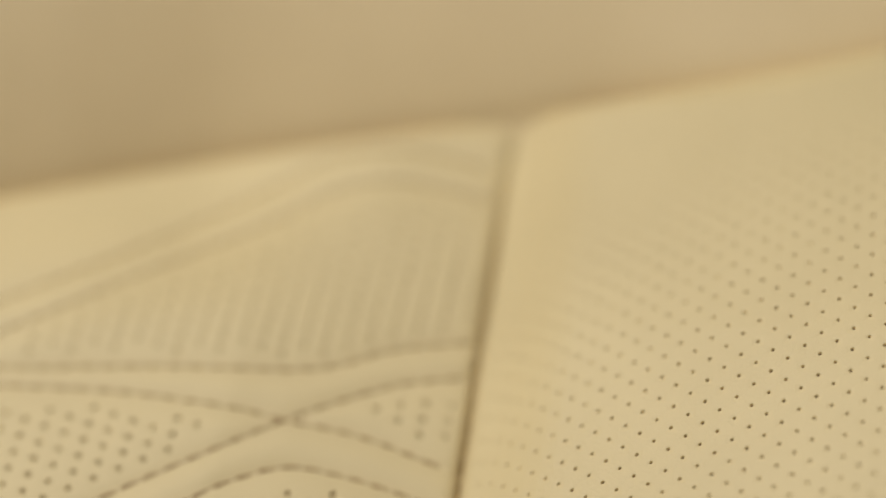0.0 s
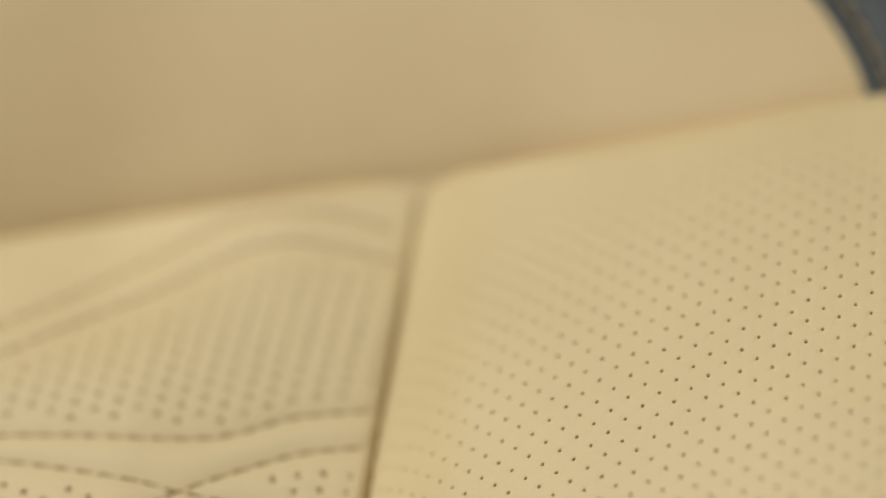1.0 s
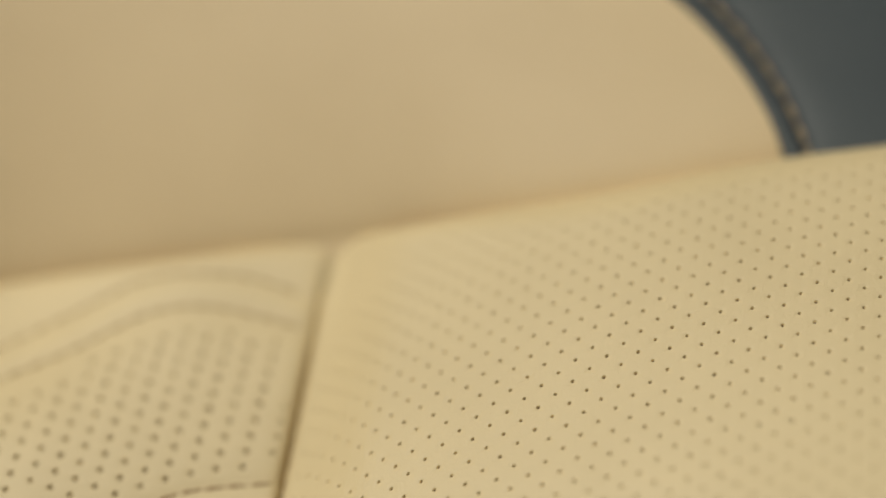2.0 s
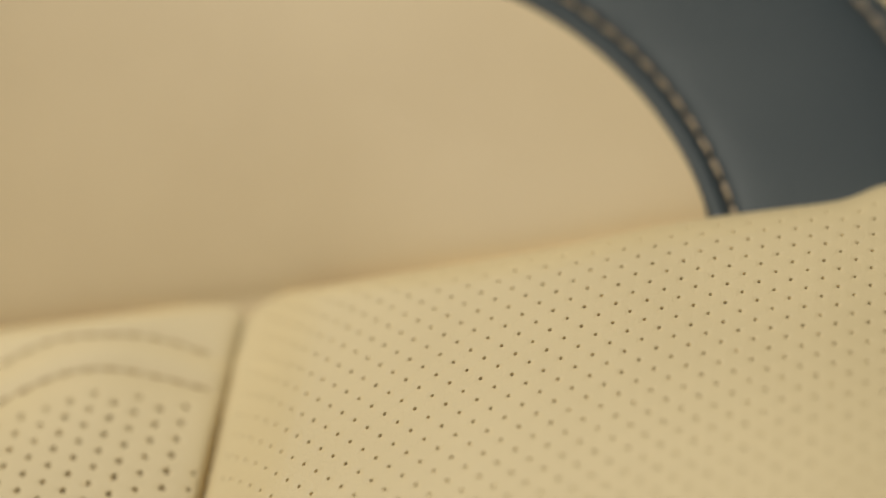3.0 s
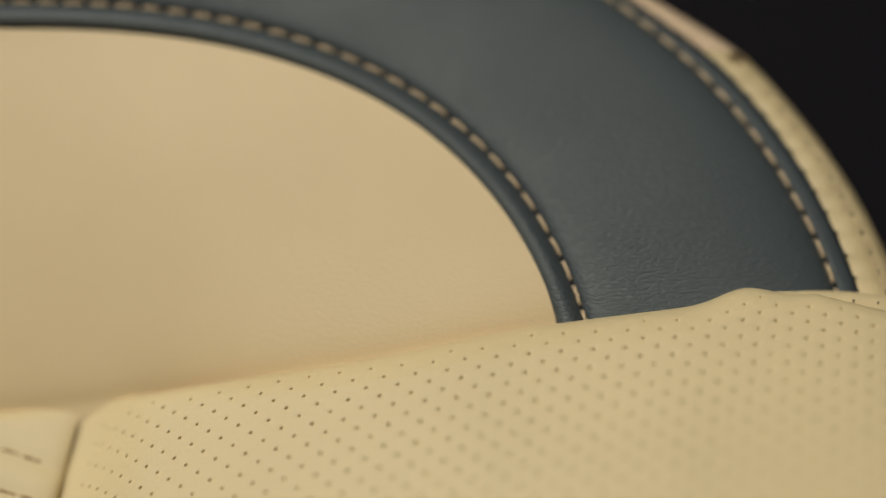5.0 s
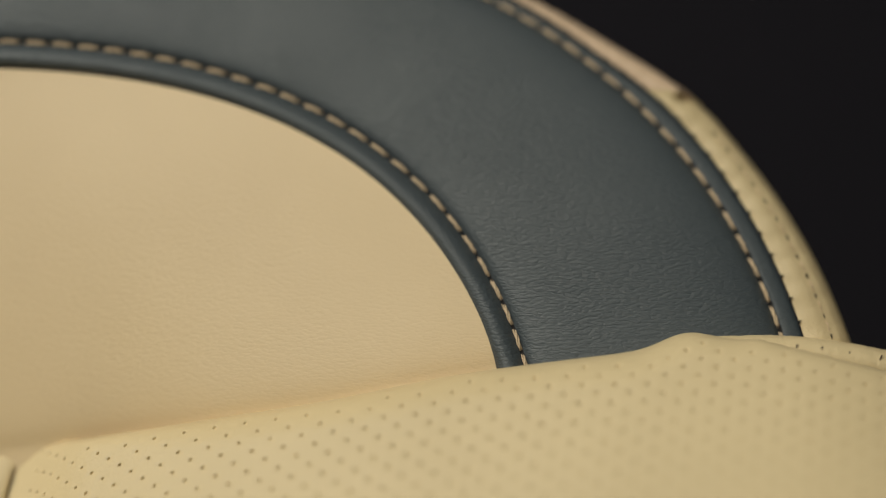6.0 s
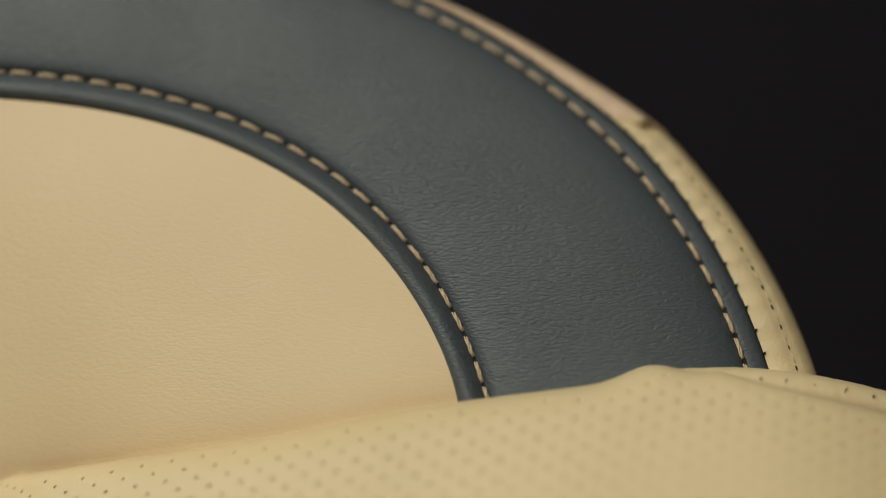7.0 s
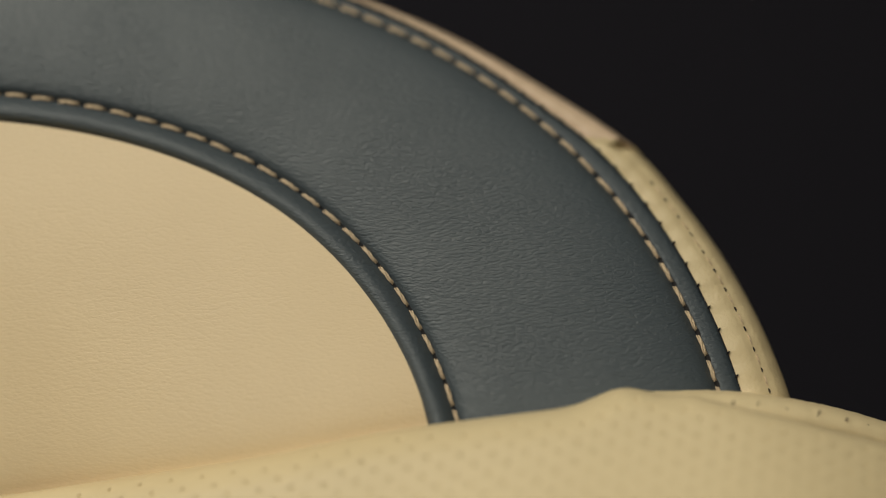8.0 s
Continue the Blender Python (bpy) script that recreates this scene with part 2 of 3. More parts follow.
# ---------------------------------------------------------------- perforated leather
def perforated_sheet(place, nu, nv, ku, kv, holes, du, dv, radius, depth):
    """A sheet of nu x nv cells, each split ku x kv. place(u, v) takes arrays of cell coordinates and gives points.
    In every cell of holes a round hole is punched, with a soft rim, walls and a dark bottom."""
    uu, vv = np.meshgrid(np.arange(nu * ku + 1) / ku, np.arange(nv * kv + 1) / kv, indexing="ij")
    pts = [uu.ravel(), vv.ravel()]
    width = nv * kv + 1
    faces, slots = [], []
    extra_u, extra_v, extra_d = [], [], []
    base = uu.size
    n = 10
    ring = [(math.cos(2 * math.pi * k / n), math.sin(2 * math.pi * k / n)) for k in range(n)]
    levels = ((1.45, 0.0), (1.0, 0.12), (0.86, 0.40), (0.80, 1.0))
    for i in range(nu):
        for j in range(nv):
            if (i, j) not in holes:
                for p in range(ku):
                    for q in range(kv):
                        a = (i * ku + p) * width + j * kv + q
                        faces.append((a, a + width, a + width + 1, a + 1))
                        slots.append(0)
                continue
            rim = base + len(extra_u)
            wob = 1.0 + 0.08 * math.sin(i * 12.9 + j * 78.2)
            for scale, deep in levels:
                for c, s in ring:
                    extra_u.append(i + 0.5 + radius * wob * scale * c / du)
                    extra_v.append(j + 0.5 + radius * wob * scale * s / dv)
                    extra_d.append(deep * depth)
            loop = [(i * ku + p, j * kv) for p in range(ku)] + [(i * ku + ku, j * kv + q) for q in range(kv)]
            loop += [(i * ku + ku - p, j * kv + kv) for p in range(ku)] + [(i * ku, j * kv + kv - q) for q in range(kv)]
            ang = [math.atan2((b / kv - j - 0.5) * dv, (a / ku - i - 0.5) * du) % (2 * math.pi) for a, b in loop]
            start = min(range(len(loop)), key=lambda k: ang[k])
            loop, ang = loop[start:] + loop[:start], ang[start:] + ang[:start]
            outer = [a * width + b for a, b in loop]
            m, a, b = len(outer), 0, 0
            while a < m or b < n:
                next_a = ang[a + 1] if a + 1 < m else ang[0] + 2 * math.pi if a < m else 99
                next_b = 2 * math.pi * (b + 1) / n if b < n else 99
                if (next_a <= next_b and a < m) or b >= n:
                    faces.append((outer[a % m], outer[(a + 1) % m], rim + b % n))
                    a += 1
                else:
                    faces.append((outer[a % m], rim + (b + 1) % n, rim + b % n))
                    b += 1
                slots.append(0)
            for lv in range(len(levels) - 1):
                for k in range(n):
                    a0, b0 = rim + lv * n + k, rim + lv * n + (k + 1) % n
                    faces.append((a0, b0, b0 + n, a0 + n))
                    slots.append(0)
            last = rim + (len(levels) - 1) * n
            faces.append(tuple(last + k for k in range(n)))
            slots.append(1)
    u = np.concatenate([pts[0], np.array(extra_u)])
    v = np.concatenate([pts[1], np.array(extra_v)])
    d = np.concatenate([np.zeros(base), np.array(extra_d)])
    p = np.stack(place(u, v), -1)
    e = 0.02
    tu = np.stack(place(u + e, v), -1) - np.stack(place(u - e, v), -1)
    tv = np.stack(place(u, v + e), -1) - np.stack(place(u, v - e), -1)
    nrm = np.cross(tu, tv)
    nrm /= np.maximum(np.linalg.norm(nrm, axis=1), 1e-12)[:, None]
    p = p - nrm * d[:, None]
    return p.tolist(), faces, slots


def empty_thing(name, place, label, category):
    ob = new(name, None)
    ob.location = place
    return tagged(ob, label, category)


backrest = empty_thing("seat_backrest", (AXIS, 0.1, 0), "cream leather car seat backrest with quilted middle and perforated side bolster", "car seat")

# side bolster: columns run along the seam, rows sweep up towards it
def bolster_place(u, v):
    c = np.maximum(u, 2.5) - 4.5
    near = np.maximum(2.5 - u, 0)
    e, j = np.exp(-c / 6.0), v - 55.5
    m = (0.00637 + 3.158 * c - 0.01076 * c ** 2 + 0.0001468 * c ** 3 + 6.617 * e - 0.09585 * j + 0.005841 * c * j
         + 0.09385 * e * j + 0.001766 * j ** 2 + 4.963e-05 * j ** 3 - 7.096e-05 * c ** 2 * j - 5.583e-06 * c * j ** 2)
    z = (-23.43 + 0.2559 * c + 0.005976 * c ** 2 - 0.0001281 * c ** 3 - 8.024 * e + 1.806 * j + 0.005673 * c * j
         + 0.1256 * e * j - 0.007423 * j ** 2 - 0.0001506 * j ** 3 - 0.0002053 * c ** 2 * j + 3.081e-06 * c * j ** 2)
    m, z = m * (1 - near / 2.5) / 1000.0, (z - 1.2 * near) / 1000.0
    zt = np.minimum(z, top_z(-0.0366 + m))
    x = -0.0366 + 0.2114 * zt + m
    x = x + (seam_x(zt) - (-0.0366 + 0.2114 * zt)) * near / 2.5
    return rolled(x, z, bolster_sheet_y)


NU, NV = 74, 88
bolster_holes = set()
for i in range(2, 66):
    for j in range(2, NV - 1):
        if (i + j) % 2 == 0:
            x, y, z = (float(q) for q in bolster_place(np.array(i + 0.5), np.array(j + 0.5)))
            t = float(top_z(np.array(x)))
            if z < t - 0.0009 and float(bolster_place(np.array(i + 0.5), np.array(j + 1.2))[2]) > z + 0.0003:
                bolster_holes.add((i, j))
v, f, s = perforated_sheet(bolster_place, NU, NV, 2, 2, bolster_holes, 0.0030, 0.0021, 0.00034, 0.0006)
bolster = mesh_object("side_bolster", v, f, [CREAM, HOLE_FLOOR], backrest, "perforated cream leather side bolster", slots=s)

# the same bolster on the other side of the middle panel
v = [(2 * AXIS - x, y, z) for x, y, z in v]
mesh_object("side_bolster", v, [q[::-1] for q in f], [CREAM, HOLE_FLOOR], backrest, "perforated cream leather side bolster", slots=s)

# quilted middle panel


def quilt_flat(u, v):
    c = np.maximum(u - 0.5, 1.0)
    j = v - 65.5
    near = np.clip(1 - u / 1.5, 0, 1)
    m = (2.365 + 4.286 * c - 0.022 * j - 5.331 * np.exp(-c / 2.5)) * (1 - near) / 1000.0
    z = (-41.96 - 0.213 * c + 1.504 * j - 9.889 * np.exp(-c / 2.5) - 1.5 * near) / 1000.0
    zt = np.minimum(z, top_z(-0.06 + 0 * u))
    x = -0.0366 + 0.2114 * zt - m
    x = x + (seam_x(zt) - (-0.0366 + 0.2114 * zt)) * near
    return rolled(x, z, quilt_sheet_y)


QN, QV = 29, 104
quilt_holes = set()
for i in range(1, QN - 1):
    for j in range(2, QV - 2):
        if (i + j) % 2 == 0:
            continue
        x, y, z = (float(q) for q in quilt_flat(np.array(i + 0.5), np.array(j + 0.5)))
        if z > float(top_z(np.array(x))) - 0.006 or seam_x(z) - x < 0.0022 or float(quilt_distance(np.array(x), np.array(z))) < 0.0032:
            continue
        lines = [float(np.interp(x, q[:, 0], q[:, 1])) for q in QUILTING]
        inside = (lines[5] > z > lines[0]) or (lines[2] > z > lines[1]) or (lines[1] > z > lines[2]) or z < min(lines[3], lines[2] if x < -0.09 else 9)
        if inside:
            quilt_holes.add((i, j))


def flipped_place(u, v):
    return sunk(*quilt_flat(QN - u, v))


flipped_holes = {(QN - 1 - i, j) for i, j in quilt_holes}
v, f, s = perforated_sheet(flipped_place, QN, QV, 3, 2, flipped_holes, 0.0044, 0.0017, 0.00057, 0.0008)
quilt = mesh_object("quilted_panel", v, f, [CREAM, HOLE_FLOOR], backrest, "quilted cream leather middle panel, perforated between stitched bands", slots=s)

# body of the backrest behind the covers, down to the floor
rows = []
for z in (-LIFT, -0.45, -0.30, -0.20, -0.15, -0.125):
    shift = 0.012 if z > -0.16 else 0.0
    prof = []
    for x in np.linspace(-0.36, 0.165, 43):
        inside = seam_x(z) > x > 2 * AXIS - seam_x(z)
        mirror = x if x > AXIS else 2 * AXIS - x
        y = float(quilt_y(x, z)) if inside else float(bolster_sheet_y(np.array(mirror), np.array(max(z, -0.2)))) + 0.52 * min(z + 0.2, 0)
        prof.append((x, y + shift, z))
    prof += [(0.175, prof[-1][1] + 0.05, z), (0.14, prof[-1][1] + 0.16, z), (AXIS, prof[20][1] + 0.17, z), (-0.35, prof[-1][1] + 0.16, z), (-0.375, prof[0][1] + 0.05, z)]
    rows.append(prof)
for z in (-0.08, -0.02):
    prof = [(x, float(bolster_y(min(x, 0.1), z)) + 0.05, z) for x in np.linspace(-0.33, 0.15, 43)]
    prof += [(0.155, prof[-1][1] + 0.04, z), (0.13, 0.44, z), (AXIS, 0.45, z), (-0.33, 0.44, z), (-0.345, prof[0][1] + 0.04, z)]
    rows.append(prof)
n = len(rows[0])
v = [p for r in rows for p in r]
f = [(a * n + k, a * n + (k + 1) % n, (a + 1) * n + (k + 1) % n, (a + 1) * n + k) for a in range(len(rows) - 1) for k in range(n)]
f += [tuple(range(n))[::-1], tuple((len(rows) - 1) * n + k for k in range(n))]
mesh_object("backrest_body", v, f, [CREAM], backrest, "plain cream leather lower body")

# ---------------------------------------------------------------- the headrest
RINGS = {          # half width, height, exponent of the rounded outlines, from the inner edge out
    0: (0.1151, 0.0946, 2.50),     # edge of the middle panel
    1: (0.1206, 0.1001, 2.50),     # inner stitching
    2: (0.1705, 0.1311, 2.395),     # outer stitching
}
RX, RZ = -0.058, -0.030
SPAN = RX - AXIS


def outline(k, theta):
    """Right half of an outline: theta runs from the foot (negative) to the top (90 degrees)."""
    a, b, n = RINGS[k]
    if theta < 0:
        return RX + a, RZ + theta * 0.06
    return RX + a * max(math.cos(theta), 0.0) ** (2 / n), RZ + b * math.sin(theta) ** (2 / n)


def stations(step):
    """Angles along the arch so that the outer stitching is walked in even steps."""
    fine = np.linspace(0, math.pi / 2, 4000)
    p = np.array([outline(2, t) for t in fine])
    s = np.concatenate([[0], np.cumsum(np.linalg.norm(np.diff(p, axis=0), axis=1))])
    return np.interp(np.arange(0, s[-1] + step / 2, step), s, fine).tolist()


def face_y(x, z):
    return 0.3053 + 0.0360 * max(x, -0.11) + 0.2745 * z


def arch_point(theta, w):
    """w: 0 inner edge, 1 inner stitching, 2 outer stitching; beyond 2 outwards in metres."""
    k = min(int(w), 1)
    p, q = np.array(outline(k, theta)), np.array(outline(k + 1, theta))
    if w <= 2:
        return p + (q - p) * (w - k)
    e = 0.004
    g = np.array(outline(2, min(theta + e, math.pi / 2))) - np.array(outline(2, max(theta - e, -0.5)))
    nrm = np.array((g[1], -g[0])) / max(np.linalg.norm(g), 1e-9)
    return q + nrm * (w - 2)


# how far each place of the band stands proud (+) of the headrest's face, in millimetres
BAND_PROFILE = [
    (-0.012, -4.8), (0.0, -3.0), (0.03, -1.5), (0.08, -0.4), (0.16, 0.45), (0.30, 1.15), (0.44, 1.4), (0.58, 1.25), (0.73, 0.75), (0.86, 0.05), (0.95, -0.65), (1.0, -0.9),
    (1.006, -0.75), (1.015, -0.1), (1.03, 0.6), (1.06, 1.15), (1.12, 1.7), (1.22, 2.2), (1.35, 2.6), (1.5, 2.85), (1.65, 2.85), (1.78, 2.6),
    (1.88, 2.1), (1.94, 1.4), (1.97, 0.75), (1.988, -0.1), (1.997, -0.85), (2.0, -0.95), (2.0003, -0.8), (2.0007, -0.55), (2.0014, -0.5), (2.0025, -0.6), (2.0034, -0.8), (2.0041, -1.4),
]


def blue_strip(theta):
    return 0.0022 + 0.0005 * max(math.cos(theta), 0) ** 2 + 0.0016 / (1 + math.exp((theta - 0.70) / 0.03))


def band_profile(theta):
    k = blue_strip(theta) / 0.0042
    return [(w if w <= 2 else 2 + (w - 2) * k, p) for w, p in BAND_PROFILE]


FOLD = 0.632      # where the edging is tucked in a fold, as an angle on the arch


def edging_profile(theta):
    """A roll beside the band: wide at the foot, narrow over the top, puckered along its seam, its upper piece lapped over the lower."""
    c = max(math.cos(theta), 0)
    past = min(max((theta - FOLD) / 0.22, 0), 1)
    wide = 0.0005 + 0.0100 * c ** 3.4 + 0.0005 * math.exp(-((theta - 0.59) / 0.05) ** 2)
    start = 2 + blue_strip(theta) * 0.97
    pucker = 0.07 * math.sin(theta * 190) * min(c * 2, 1) + 0.10 * math.sin(theta * 61 + 1)
    out = []
    for k in range(20):
        phi = math.radians(-24 + k * 9)
        side = (math.sin(min(phi, math.pi / 2)) + 0.41) / 1.41
        from_fold = theta - FOLD + 0.035 * (phi - 0.6) + 0.006 * math.sin(phi * 5)
        lap = 1 / (1 + math.exp(-max(min(from_fold / 0.0025, 50), -50))) * math.exp(-max(from_fold, 0) / 0.10) * min(max(phi + 0.25, 0), 1)
        tuck = math.exp(-((from_fold + 0.007) / 0.007) ** 2) * min(max(phi + 0.2, 0), 1)
        groove = 0.40 * math.exp(-((phi - 0.36) / 0.09) ** 2) * (1 - past)
        proud = 0.5 + pucker * math.cos(phi) - groove - 6.5 * (1 - math.cos(phi)) - 3.0 * tuck + 0.85 * lap
        out.append((start + wide * side - 0.0018 * max(phi - math.pi / 2, 0) + 0.0002 * lap - 0.0004 * tuck * (phi > 0.5), proud))
    return out


headrest = empty_thing("headrest", (AXIS, 0.33, LIFT - 0.03), "cream leather headrest with broad dark blue band and tan stitching", "headrest")


def whole_arch(profile_of, step):
    """Sections of a profile along the whole arch: right foot, over the top, left foot."""
    th = [-1.0, -0.7, -0.4, -0.2] + stations(step)
    right = []
    for t in th:
        sec = []
        for w, proud in profile_of(t):
            x, z = arch_point(t, w)
            sec.append((x, face_y(x, z) - proud / 1000.0, z))
        right.append(sec)
    flat = []
    for k in range(1, int(SPAN / step)):
        x = RX - (RX - AXIS) * k / int(SPAN / step)
        flat.append([(x, face_y(x, z) + y - face_y(px, z), z) for px, y, z in right[-1]])
    half = right + flat
    mirror = [[(2 * AXIS - x, y + face_y(2 * AXIS - x, z) - face_y(x, z), z) for x, y, z in sec] for sec in half[::-1]]
    mid = [[(AXIS, y, z) for x, y, z in half[-1]]]
    return half + mid + mirror


def sweep(name, sections, material, label):
    nv = len(sections[0])
    return mesh_object(name, [p for s in sections for p in s], grid_faces(len(sections), nv), [material], headrest, label)


band = sweep("contrast_band", whole_arch(band_profile, 0.0022), BLUE, "dark blue grained leather band arching over the headrest")
edge_sections = whole_arch(edging_profile, 0.0005)
flat_run = [math.pi / 2] * (int(SPAN / 0.0005) - 1)
half_run = [-1.0, -0.7, -0.4, -0.2] + stations(0.0005) + flat_run
edge_angles = half_run + [math.pi / 2] + half_run[::-1]
edge_slots = [int(a - FOLD + 0.035 * (math.radians(-24 + k * 9) - 0.6) > 0) for a in edge_angles[:-1] for k in range(19)]
edging = mesh_object("edging", [p for q in edge_sections for p in q], grid_faces(len(edge_sections), 20), [EDGE_CREAM_SHADED, ROSE], headrest,
                     "rolled cream leather edging, lapped in a fold", slots=edge_slots)

# middle panel, hollowed towards its foot
def panel_point(c, theta):
    xr, z = outline(0, theta)
    xr += 0.0012
    xl = 2 * AXIS - xr
    x = xl + (xr - xl) * c
    m = x if x > AXIS else 2 * AXIS - x
    hollow = min(max((0.0249 - m) / 0.1461, 0), 1)
    hollow = hollow * hollow * (3 - 2 * hollow)
    low = max((0.069 - z) / 0.0708, 0) ** 0.8875
    bowl = min(max((0.060 - m) / 0.090, 0), 1)
    bowl = bowl * bowl * (3 - 2 * bowl) * max(0.06 - z, 0) ** 2 * (1 - 0.5 * min(max((-0.02 - m) / 0.06, 0), 1))
    dip = 0.0014 * math.exp(-max(z - float(top_z(np.array(x))), 0) / 0.0032)
    y = face_y(x, z) + 0.0213 * hollow * low + 2.14 * bowl - 0.0002 + dip
    return x, y, z


th = [-1.0, -0.75, -0.5, -0.25] + np.linspace(0, math.pi / 2, 170).tolist()
cols = (0.5 - 0.5 * np.cos(np.linspace(0, math.pi, 150))).tolist()
v = [panel_point(c, t) for c in cols for t in th]
mesh_object("centre_panel", v, grid_faces(len(cols), len(th)), [CREAM_SMOOTH], headrest, "smooth cream leather centre panel, hollowed towards its foot")

# shell that closes the headrest at the back
def shell_profile(t):
    return [(2.0020, -8.0), (2.0030, -12.0), (2.0030, -30.0), (2.0005, -60.0), (1.90, -80.0), (1.0, -92.0), (0.0, -96.0)]


sections = whole_arch(shell_profile, 0.006)
mid = [[sec[-1], (AXIS, sec[-1][1], -0.06)] for sec in sections]
nv = len(sections[0]) + 1
v = [p for s, m in zip(sections, mid) for p in (*s, m[1])]
mesh_object("back_shell", v, grid_faces(len(sections), nv), [CREAM_SMOOTH], headrest, "cream leather back of the headrest")


# ---------------------------------------------------------------- stitching
def thread_mesh(name, length, thick, material, sag, plies=3, bend=0.0):
    """One stitch along x, its ends diving into the leather (+y): plies twisted round one another."""
    verts, faces = [], []
    nseg, nside = 16, 6
    for p in range(plies):
        rows_of = []
        for k in range(nseg + 1):
            s = k / nseg
            turn = 2 * math.pi * (p / plies + 0.8 * s)
            cx = (s - 0.5) * length
            cy = sag * (2 * s - 1) ** 4 - thick * 0.25 + math.cos(turn) * thick * 0.31
            cz = math.sin(turn) * thick * 0.31 + bend * math.sin(math.pi * (s - 0.5)) * abs(2 * s - 1)
            taper = 1 - 0.55 * abs(2 * s - 1) ** 3
            ring = []
            for q in range(nside):
                g = 2 * math.pi * q / nside
                ring.append(len(verts))
                verts.append((cx, cy + math.cos(g) * thick * 0.27 * taper, cz + math.sin(g) * thick * 0.27 * taper))
            rows_of.append(ring)
        for a, b in zip(rows_of, rows_of[1:]):
            for q in range(nside):
                faces.append((a[q], b[q], b[(q + 1) % nside], a[(q + 1) % nside]))
    me = bpy.data.meshes.new(name)
    me.from_pydata(verts, [], faces)
    me.materials.append(material)
    me.polygons.foreach_set("use_smooth", [True] * len(faces))
    return me


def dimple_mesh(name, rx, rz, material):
    """Small shallow oval cup seen from its open side, coloured as an opening's shade."""
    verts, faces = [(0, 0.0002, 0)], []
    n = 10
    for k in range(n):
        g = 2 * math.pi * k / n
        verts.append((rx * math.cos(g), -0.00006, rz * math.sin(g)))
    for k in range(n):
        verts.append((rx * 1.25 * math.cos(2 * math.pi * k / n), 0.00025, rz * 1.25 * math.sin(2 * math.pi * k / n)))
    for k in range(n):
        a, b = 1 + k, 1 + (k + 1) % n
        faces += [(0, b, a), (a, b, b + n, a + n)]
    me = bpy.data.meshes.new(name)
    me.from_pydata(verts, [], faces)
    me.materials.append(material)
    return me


def along(points, step, first=0.0):
    """Places and directions at even steps along a curve of 3D points."""
    p = np.array(points)
    s = np.concatenate([[0], np.cumsum(np.linalg.norm(np.diff(p, axis=0), axis=1))])
    at = np.arange(first, s[-1] - step * 0.5, step)
    get = lambda q: np.stack([np.interp(q, s, p[:, k]) for k in range(3)], -1)
    return [(Vector(a), (Vector(b) - Vector(c)).normalized()) for a, b, c in zip(get(at), get(at + step * 0.4), get(at - step * 0.4))]


def lay(name, mesh, parent, place, direction, facing, jitter=0.0):
    """Sets one small piece on a surface: its x along direction, its -y out of the surface."""
    x = direction.normalized()
    y = -facing.normalized()
    y = (y - x * y.dot(x)).normalized()
    z = x.cross(y)
    m = Matrix((x, y, z)).transposed().to_4x4()
    if jitter:
        m = m @ Euler((0, random.uniform(-jitter, jitter), random.uniform(-jitter, jitter))).to_matrix().to_4x4()
    ob = new(name, mesh)
    ob.parent = parent
    ob.matrix_basis = Matrix.Translation(place + Vector((0, 0, LIFT)) - Vector(base_of(parent))) @ m
    return ob


def seam_on_arch(w, proud, step=0.0012):
    return [p for sec in whole_arch(lambda t: [(w, proud)], step)[4:-4] for p in sec]


PITCH = 0.0052
FACE_OUT = Vector((0.03, -1.0, 0.27))
stitch_mesh = thread_mesh("stitch", PITCH * 0.93, 0.00074, THREAD, 0.0011, 3, 0.00022)
hole_shade_mesh = dimple_mesh("hole_shade", 0.00110, 0.00066, HOLE_SHADE)


def stitch_row(curve, parent, mesh, hole, pitch, facing, sunk=0.0, limit=300, slant=0.0, first=0.0):
    for k, (p, d) in enumerate(along(curve, pitch, first * pitch)):
        if k >= limit:
            break
        lay("stitch", mesh, parent, p, (d + slant * d.cross(facing).normalized()).normalized(), facing, 0.04)
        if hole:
            lay("hole_shade", hole, parent, p + d * pitch * 0.5 - facing.normalized() * sunk, d, facing)


stitch_row(seam_on_arch(1.0, -0.35), band, stitch_mesh, hole_shade_mesh, PITCH, FACE_OUT, 0.0002, 150, 0.06, 0.40)
stitch_row(seam_on_arch(2.0, -0.35), band, stitch_mesh, hole_shade_mesh, PITCH, FACE_OUT, 0.0002, 150, 0.06, 0.22)

# fine seam in the middle of the edging, and shade-dark cups for the puckered needle holes beside the band
small_hole_shade = dimple_mesh("hole_shade_small", 0.00040, 0.00016, HOLE_SHADE)
seam_hole_shade = dimple_mesh("hole_shade_seam", 0.00045, 0.00011, HOLE_SHADE)
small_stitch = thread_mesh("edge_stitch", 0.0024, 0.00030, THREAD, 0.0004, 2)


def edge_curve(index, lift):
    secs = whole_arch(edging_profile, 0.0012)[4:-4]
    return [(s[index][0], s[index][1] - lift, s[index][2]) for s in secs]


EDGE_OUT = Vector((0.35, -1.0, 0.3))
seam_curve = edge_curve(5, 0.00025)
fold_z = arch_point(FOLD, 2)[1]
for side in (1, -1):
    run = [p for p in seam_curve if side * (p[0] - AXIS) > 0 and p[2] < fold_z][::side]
    stitch_row(run, edging, small_stitch, seam_hole_shade, 0.0042, EDGE_OUT, 0.0, 55)
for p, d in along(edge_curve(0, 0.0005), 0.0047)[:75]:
    lay("hole_shade", small_hole_shade, edging, p, (Vector((d.z, 0, -d.x)) + d * 0.6).normalized(), EDGE_OUT)

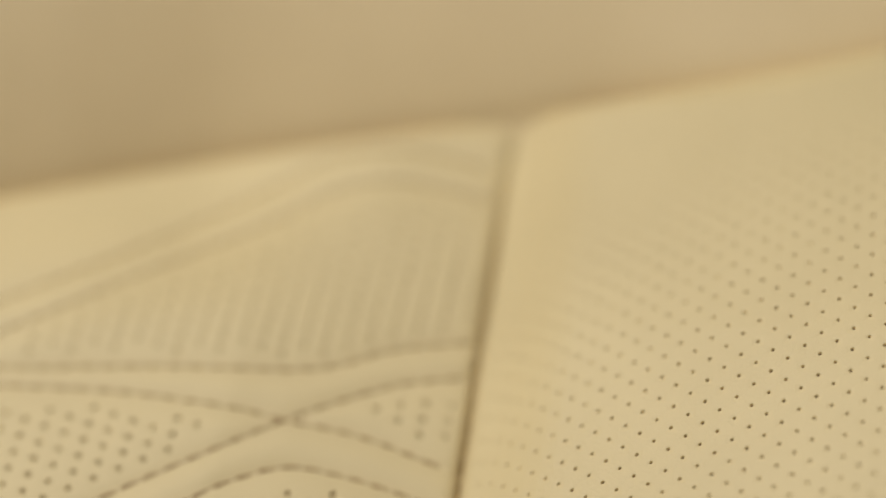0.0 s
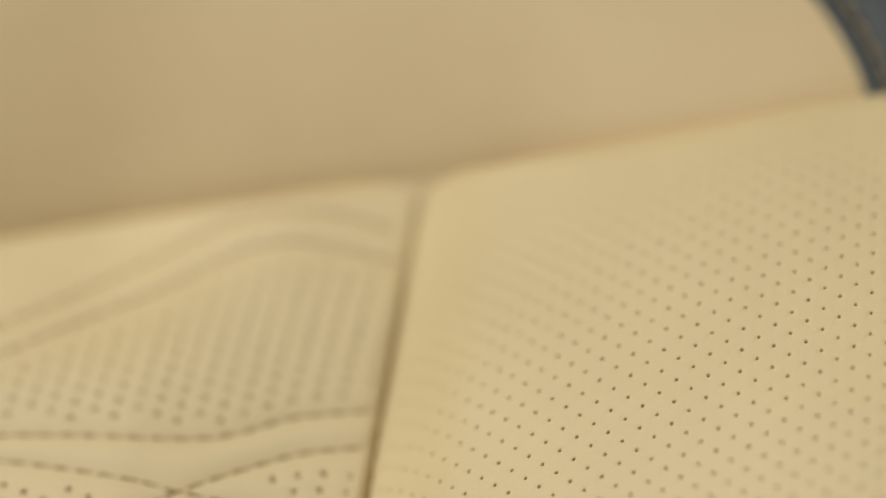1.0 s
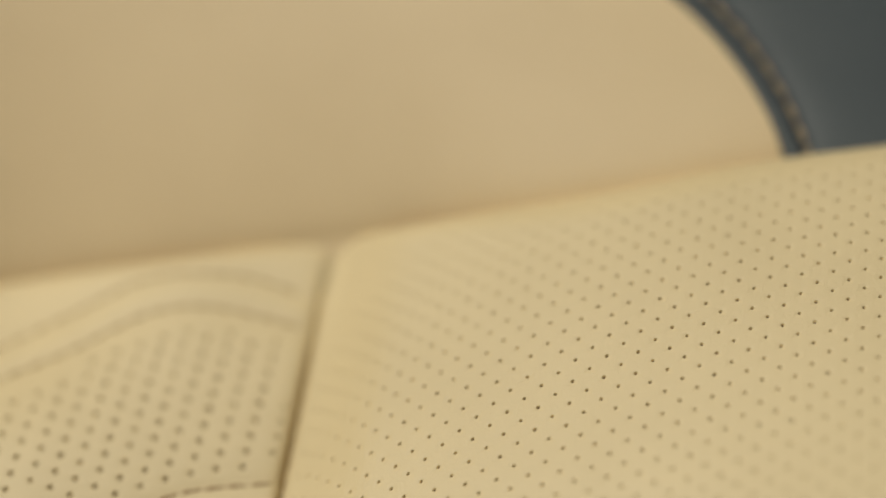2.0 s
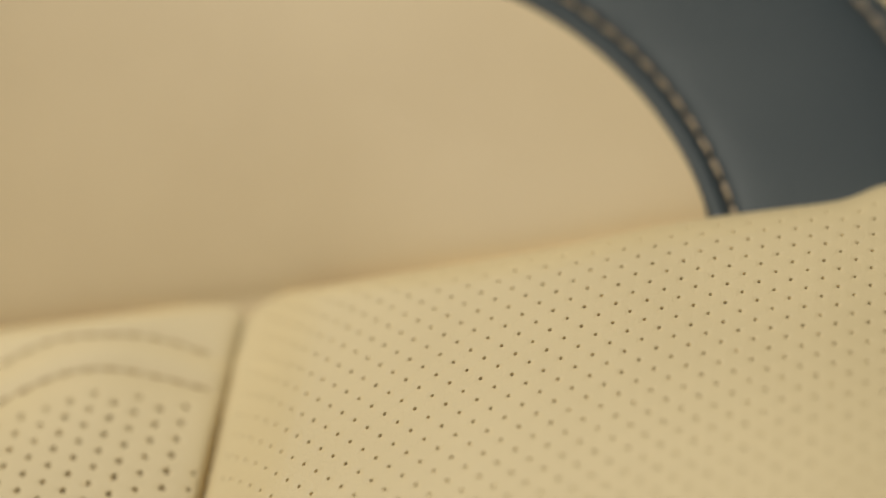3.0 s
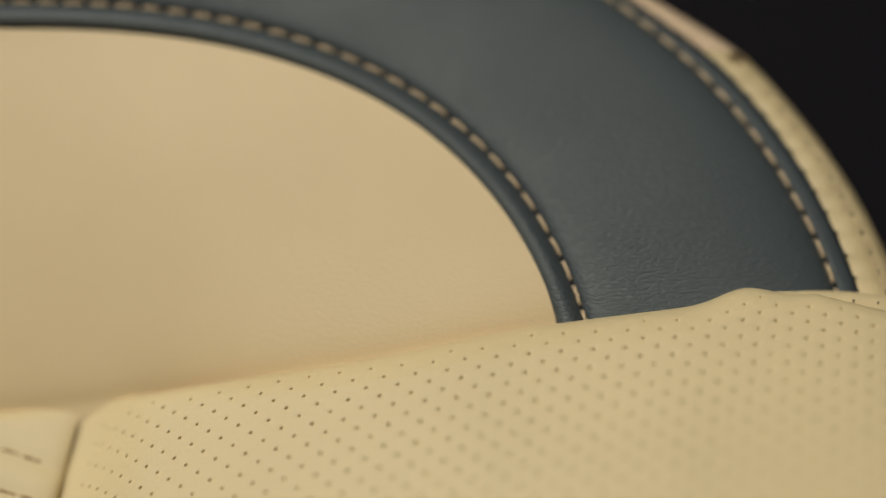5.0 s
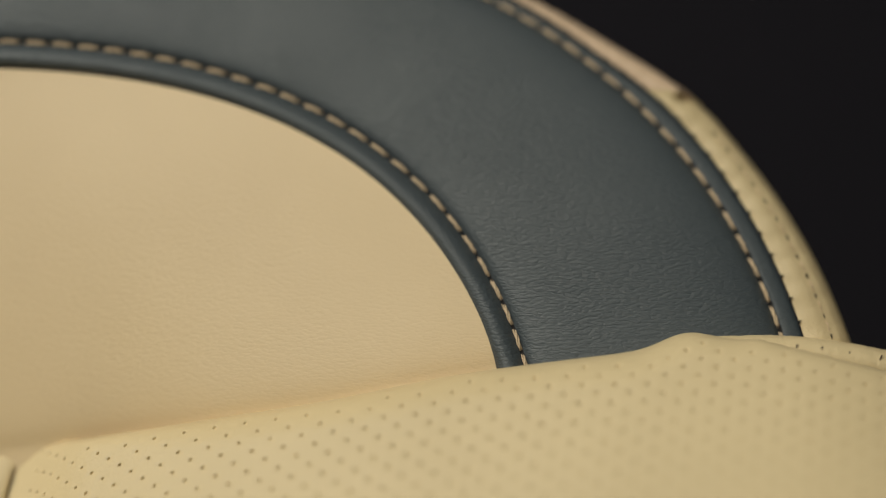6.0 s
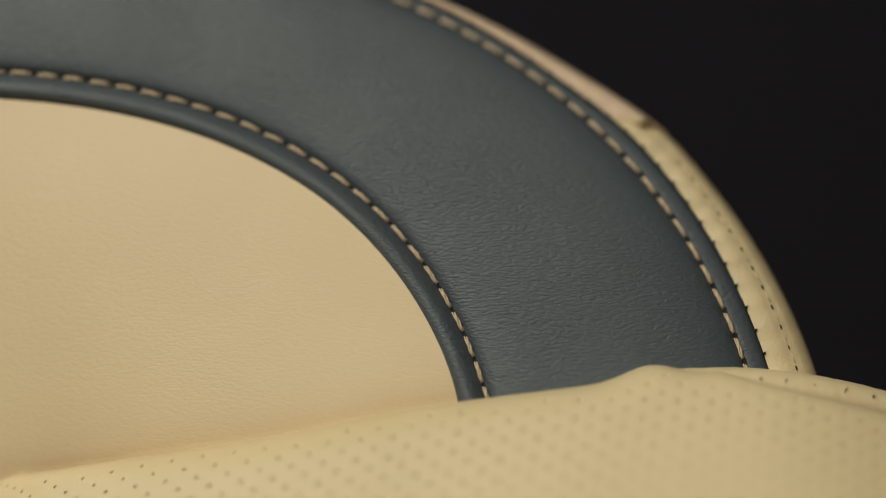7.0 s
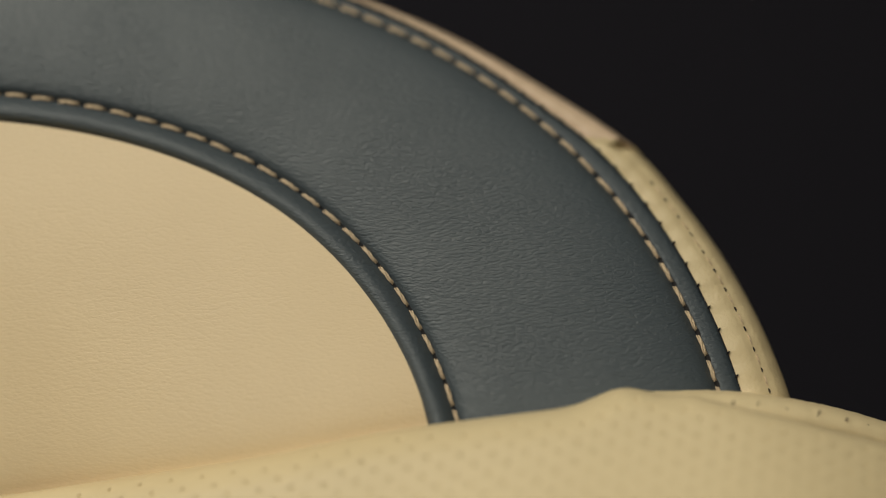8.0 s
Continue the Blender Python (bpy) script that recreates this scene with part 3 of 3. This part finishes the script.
# quilting stitches on the middle panel
Q_OUT = Vector((0, -1.0, 0.48))
quilt_stitch = thread_mesh("quilt_stitch", 0.0047, 0.00050, THREAD_BROWN, 0.0006, 2)
for line in QUILTING:
    keep = [(x, z) for x, z in line if seam_x(z) - 0.0003 > x > -0.165]
    xs_, zs_ = np.array([k[0] for k in keep]), np.array([k[1] for k in keep])
    ys_ = quilt_sheet_y(xs_, zs_)
    stitch_row([tuple(p) for p in zip(*sunk(xs_, ys_ - 0.0002, zs_))], quilt, quilt_stitch, None, 0.0046, Q_OUT)

# thread deep in the seam beside the bolster
seam_line = [(float(seam_x(z)), float(quilt_y(seam_x(z), z)) + 0.0032, float(z)) for z in np.linspace(-0.12, -0.018, 60)]
seam_stitch = thread_mesh("seam_stitch", 0.0034, 0.0006, THREAD_BROWN, 0.0006, 2)
stitch_row(seam_line, quilt, seam_stitch, None, 0.0046, Q_OUT)

# rolled upper panel behind the shoulder of the bolster
def welt_section(x):
    m = x * 1000.0
    ripple = noise.noise(Vector((m * 0.55, 0.3, 0.0))) + 0.6 * noise.noise(Vector((m * 1.7, 4.0, 0.0)))
    top = (12.5 - 0.0043 * max(m - 101, 0) ** 2 + 0.10 * ripple) / 1000.0
    r = 0.0034 + 0.00012 * ripple
    back = float(bolster_sheet_y(np.array(x), np.array(top - 0.008))) + 0.0130
    sec = []
    for k in range(15):
        phi = math.radians(-110 + k * 20)
        sec.append((x, back - r * math.cos(phi) * 1.5, top - r + r * math.sin(phi)))
    sec.append((x, back + 0.030, top - 0.010))
    return sec


welt_sections = [welt_section(x) for x in np.linspace(0.092, 0.185, 240)]
welt = mesh_object("top_welt", [p for q in welt_sections for p in q], grid_faces(240, 16, True), [CREAM], backrest, "rolled cream leather welt with stitch slits coloured as shade")
# Brown cups carry the shade of stitch slits; the welt itself stays closed.
slits = [dimple_mesh("slit_shade", a, b, SLIT_SHADE) for a, b in ((0.00050, 0.00018), (0.00036, 0.00022), (0.00062, 0.00013), (0.00030, 0.00012))]
for k, (p, d) in enumerate(along([q[7] for q in welt_sections], 0.0056)):
    shift = Vector((random.uniform(-0.0007, 0.0007), -0.0001, 0.0))
    lean = random.uniform(-0.1, 0.7)
    lay("slit_shade", slits[(k * 7) % 4], welt, p + shift, Vector((lean, 0.3, 1.0)), Vector((0.1, -1.0, 0.5)))
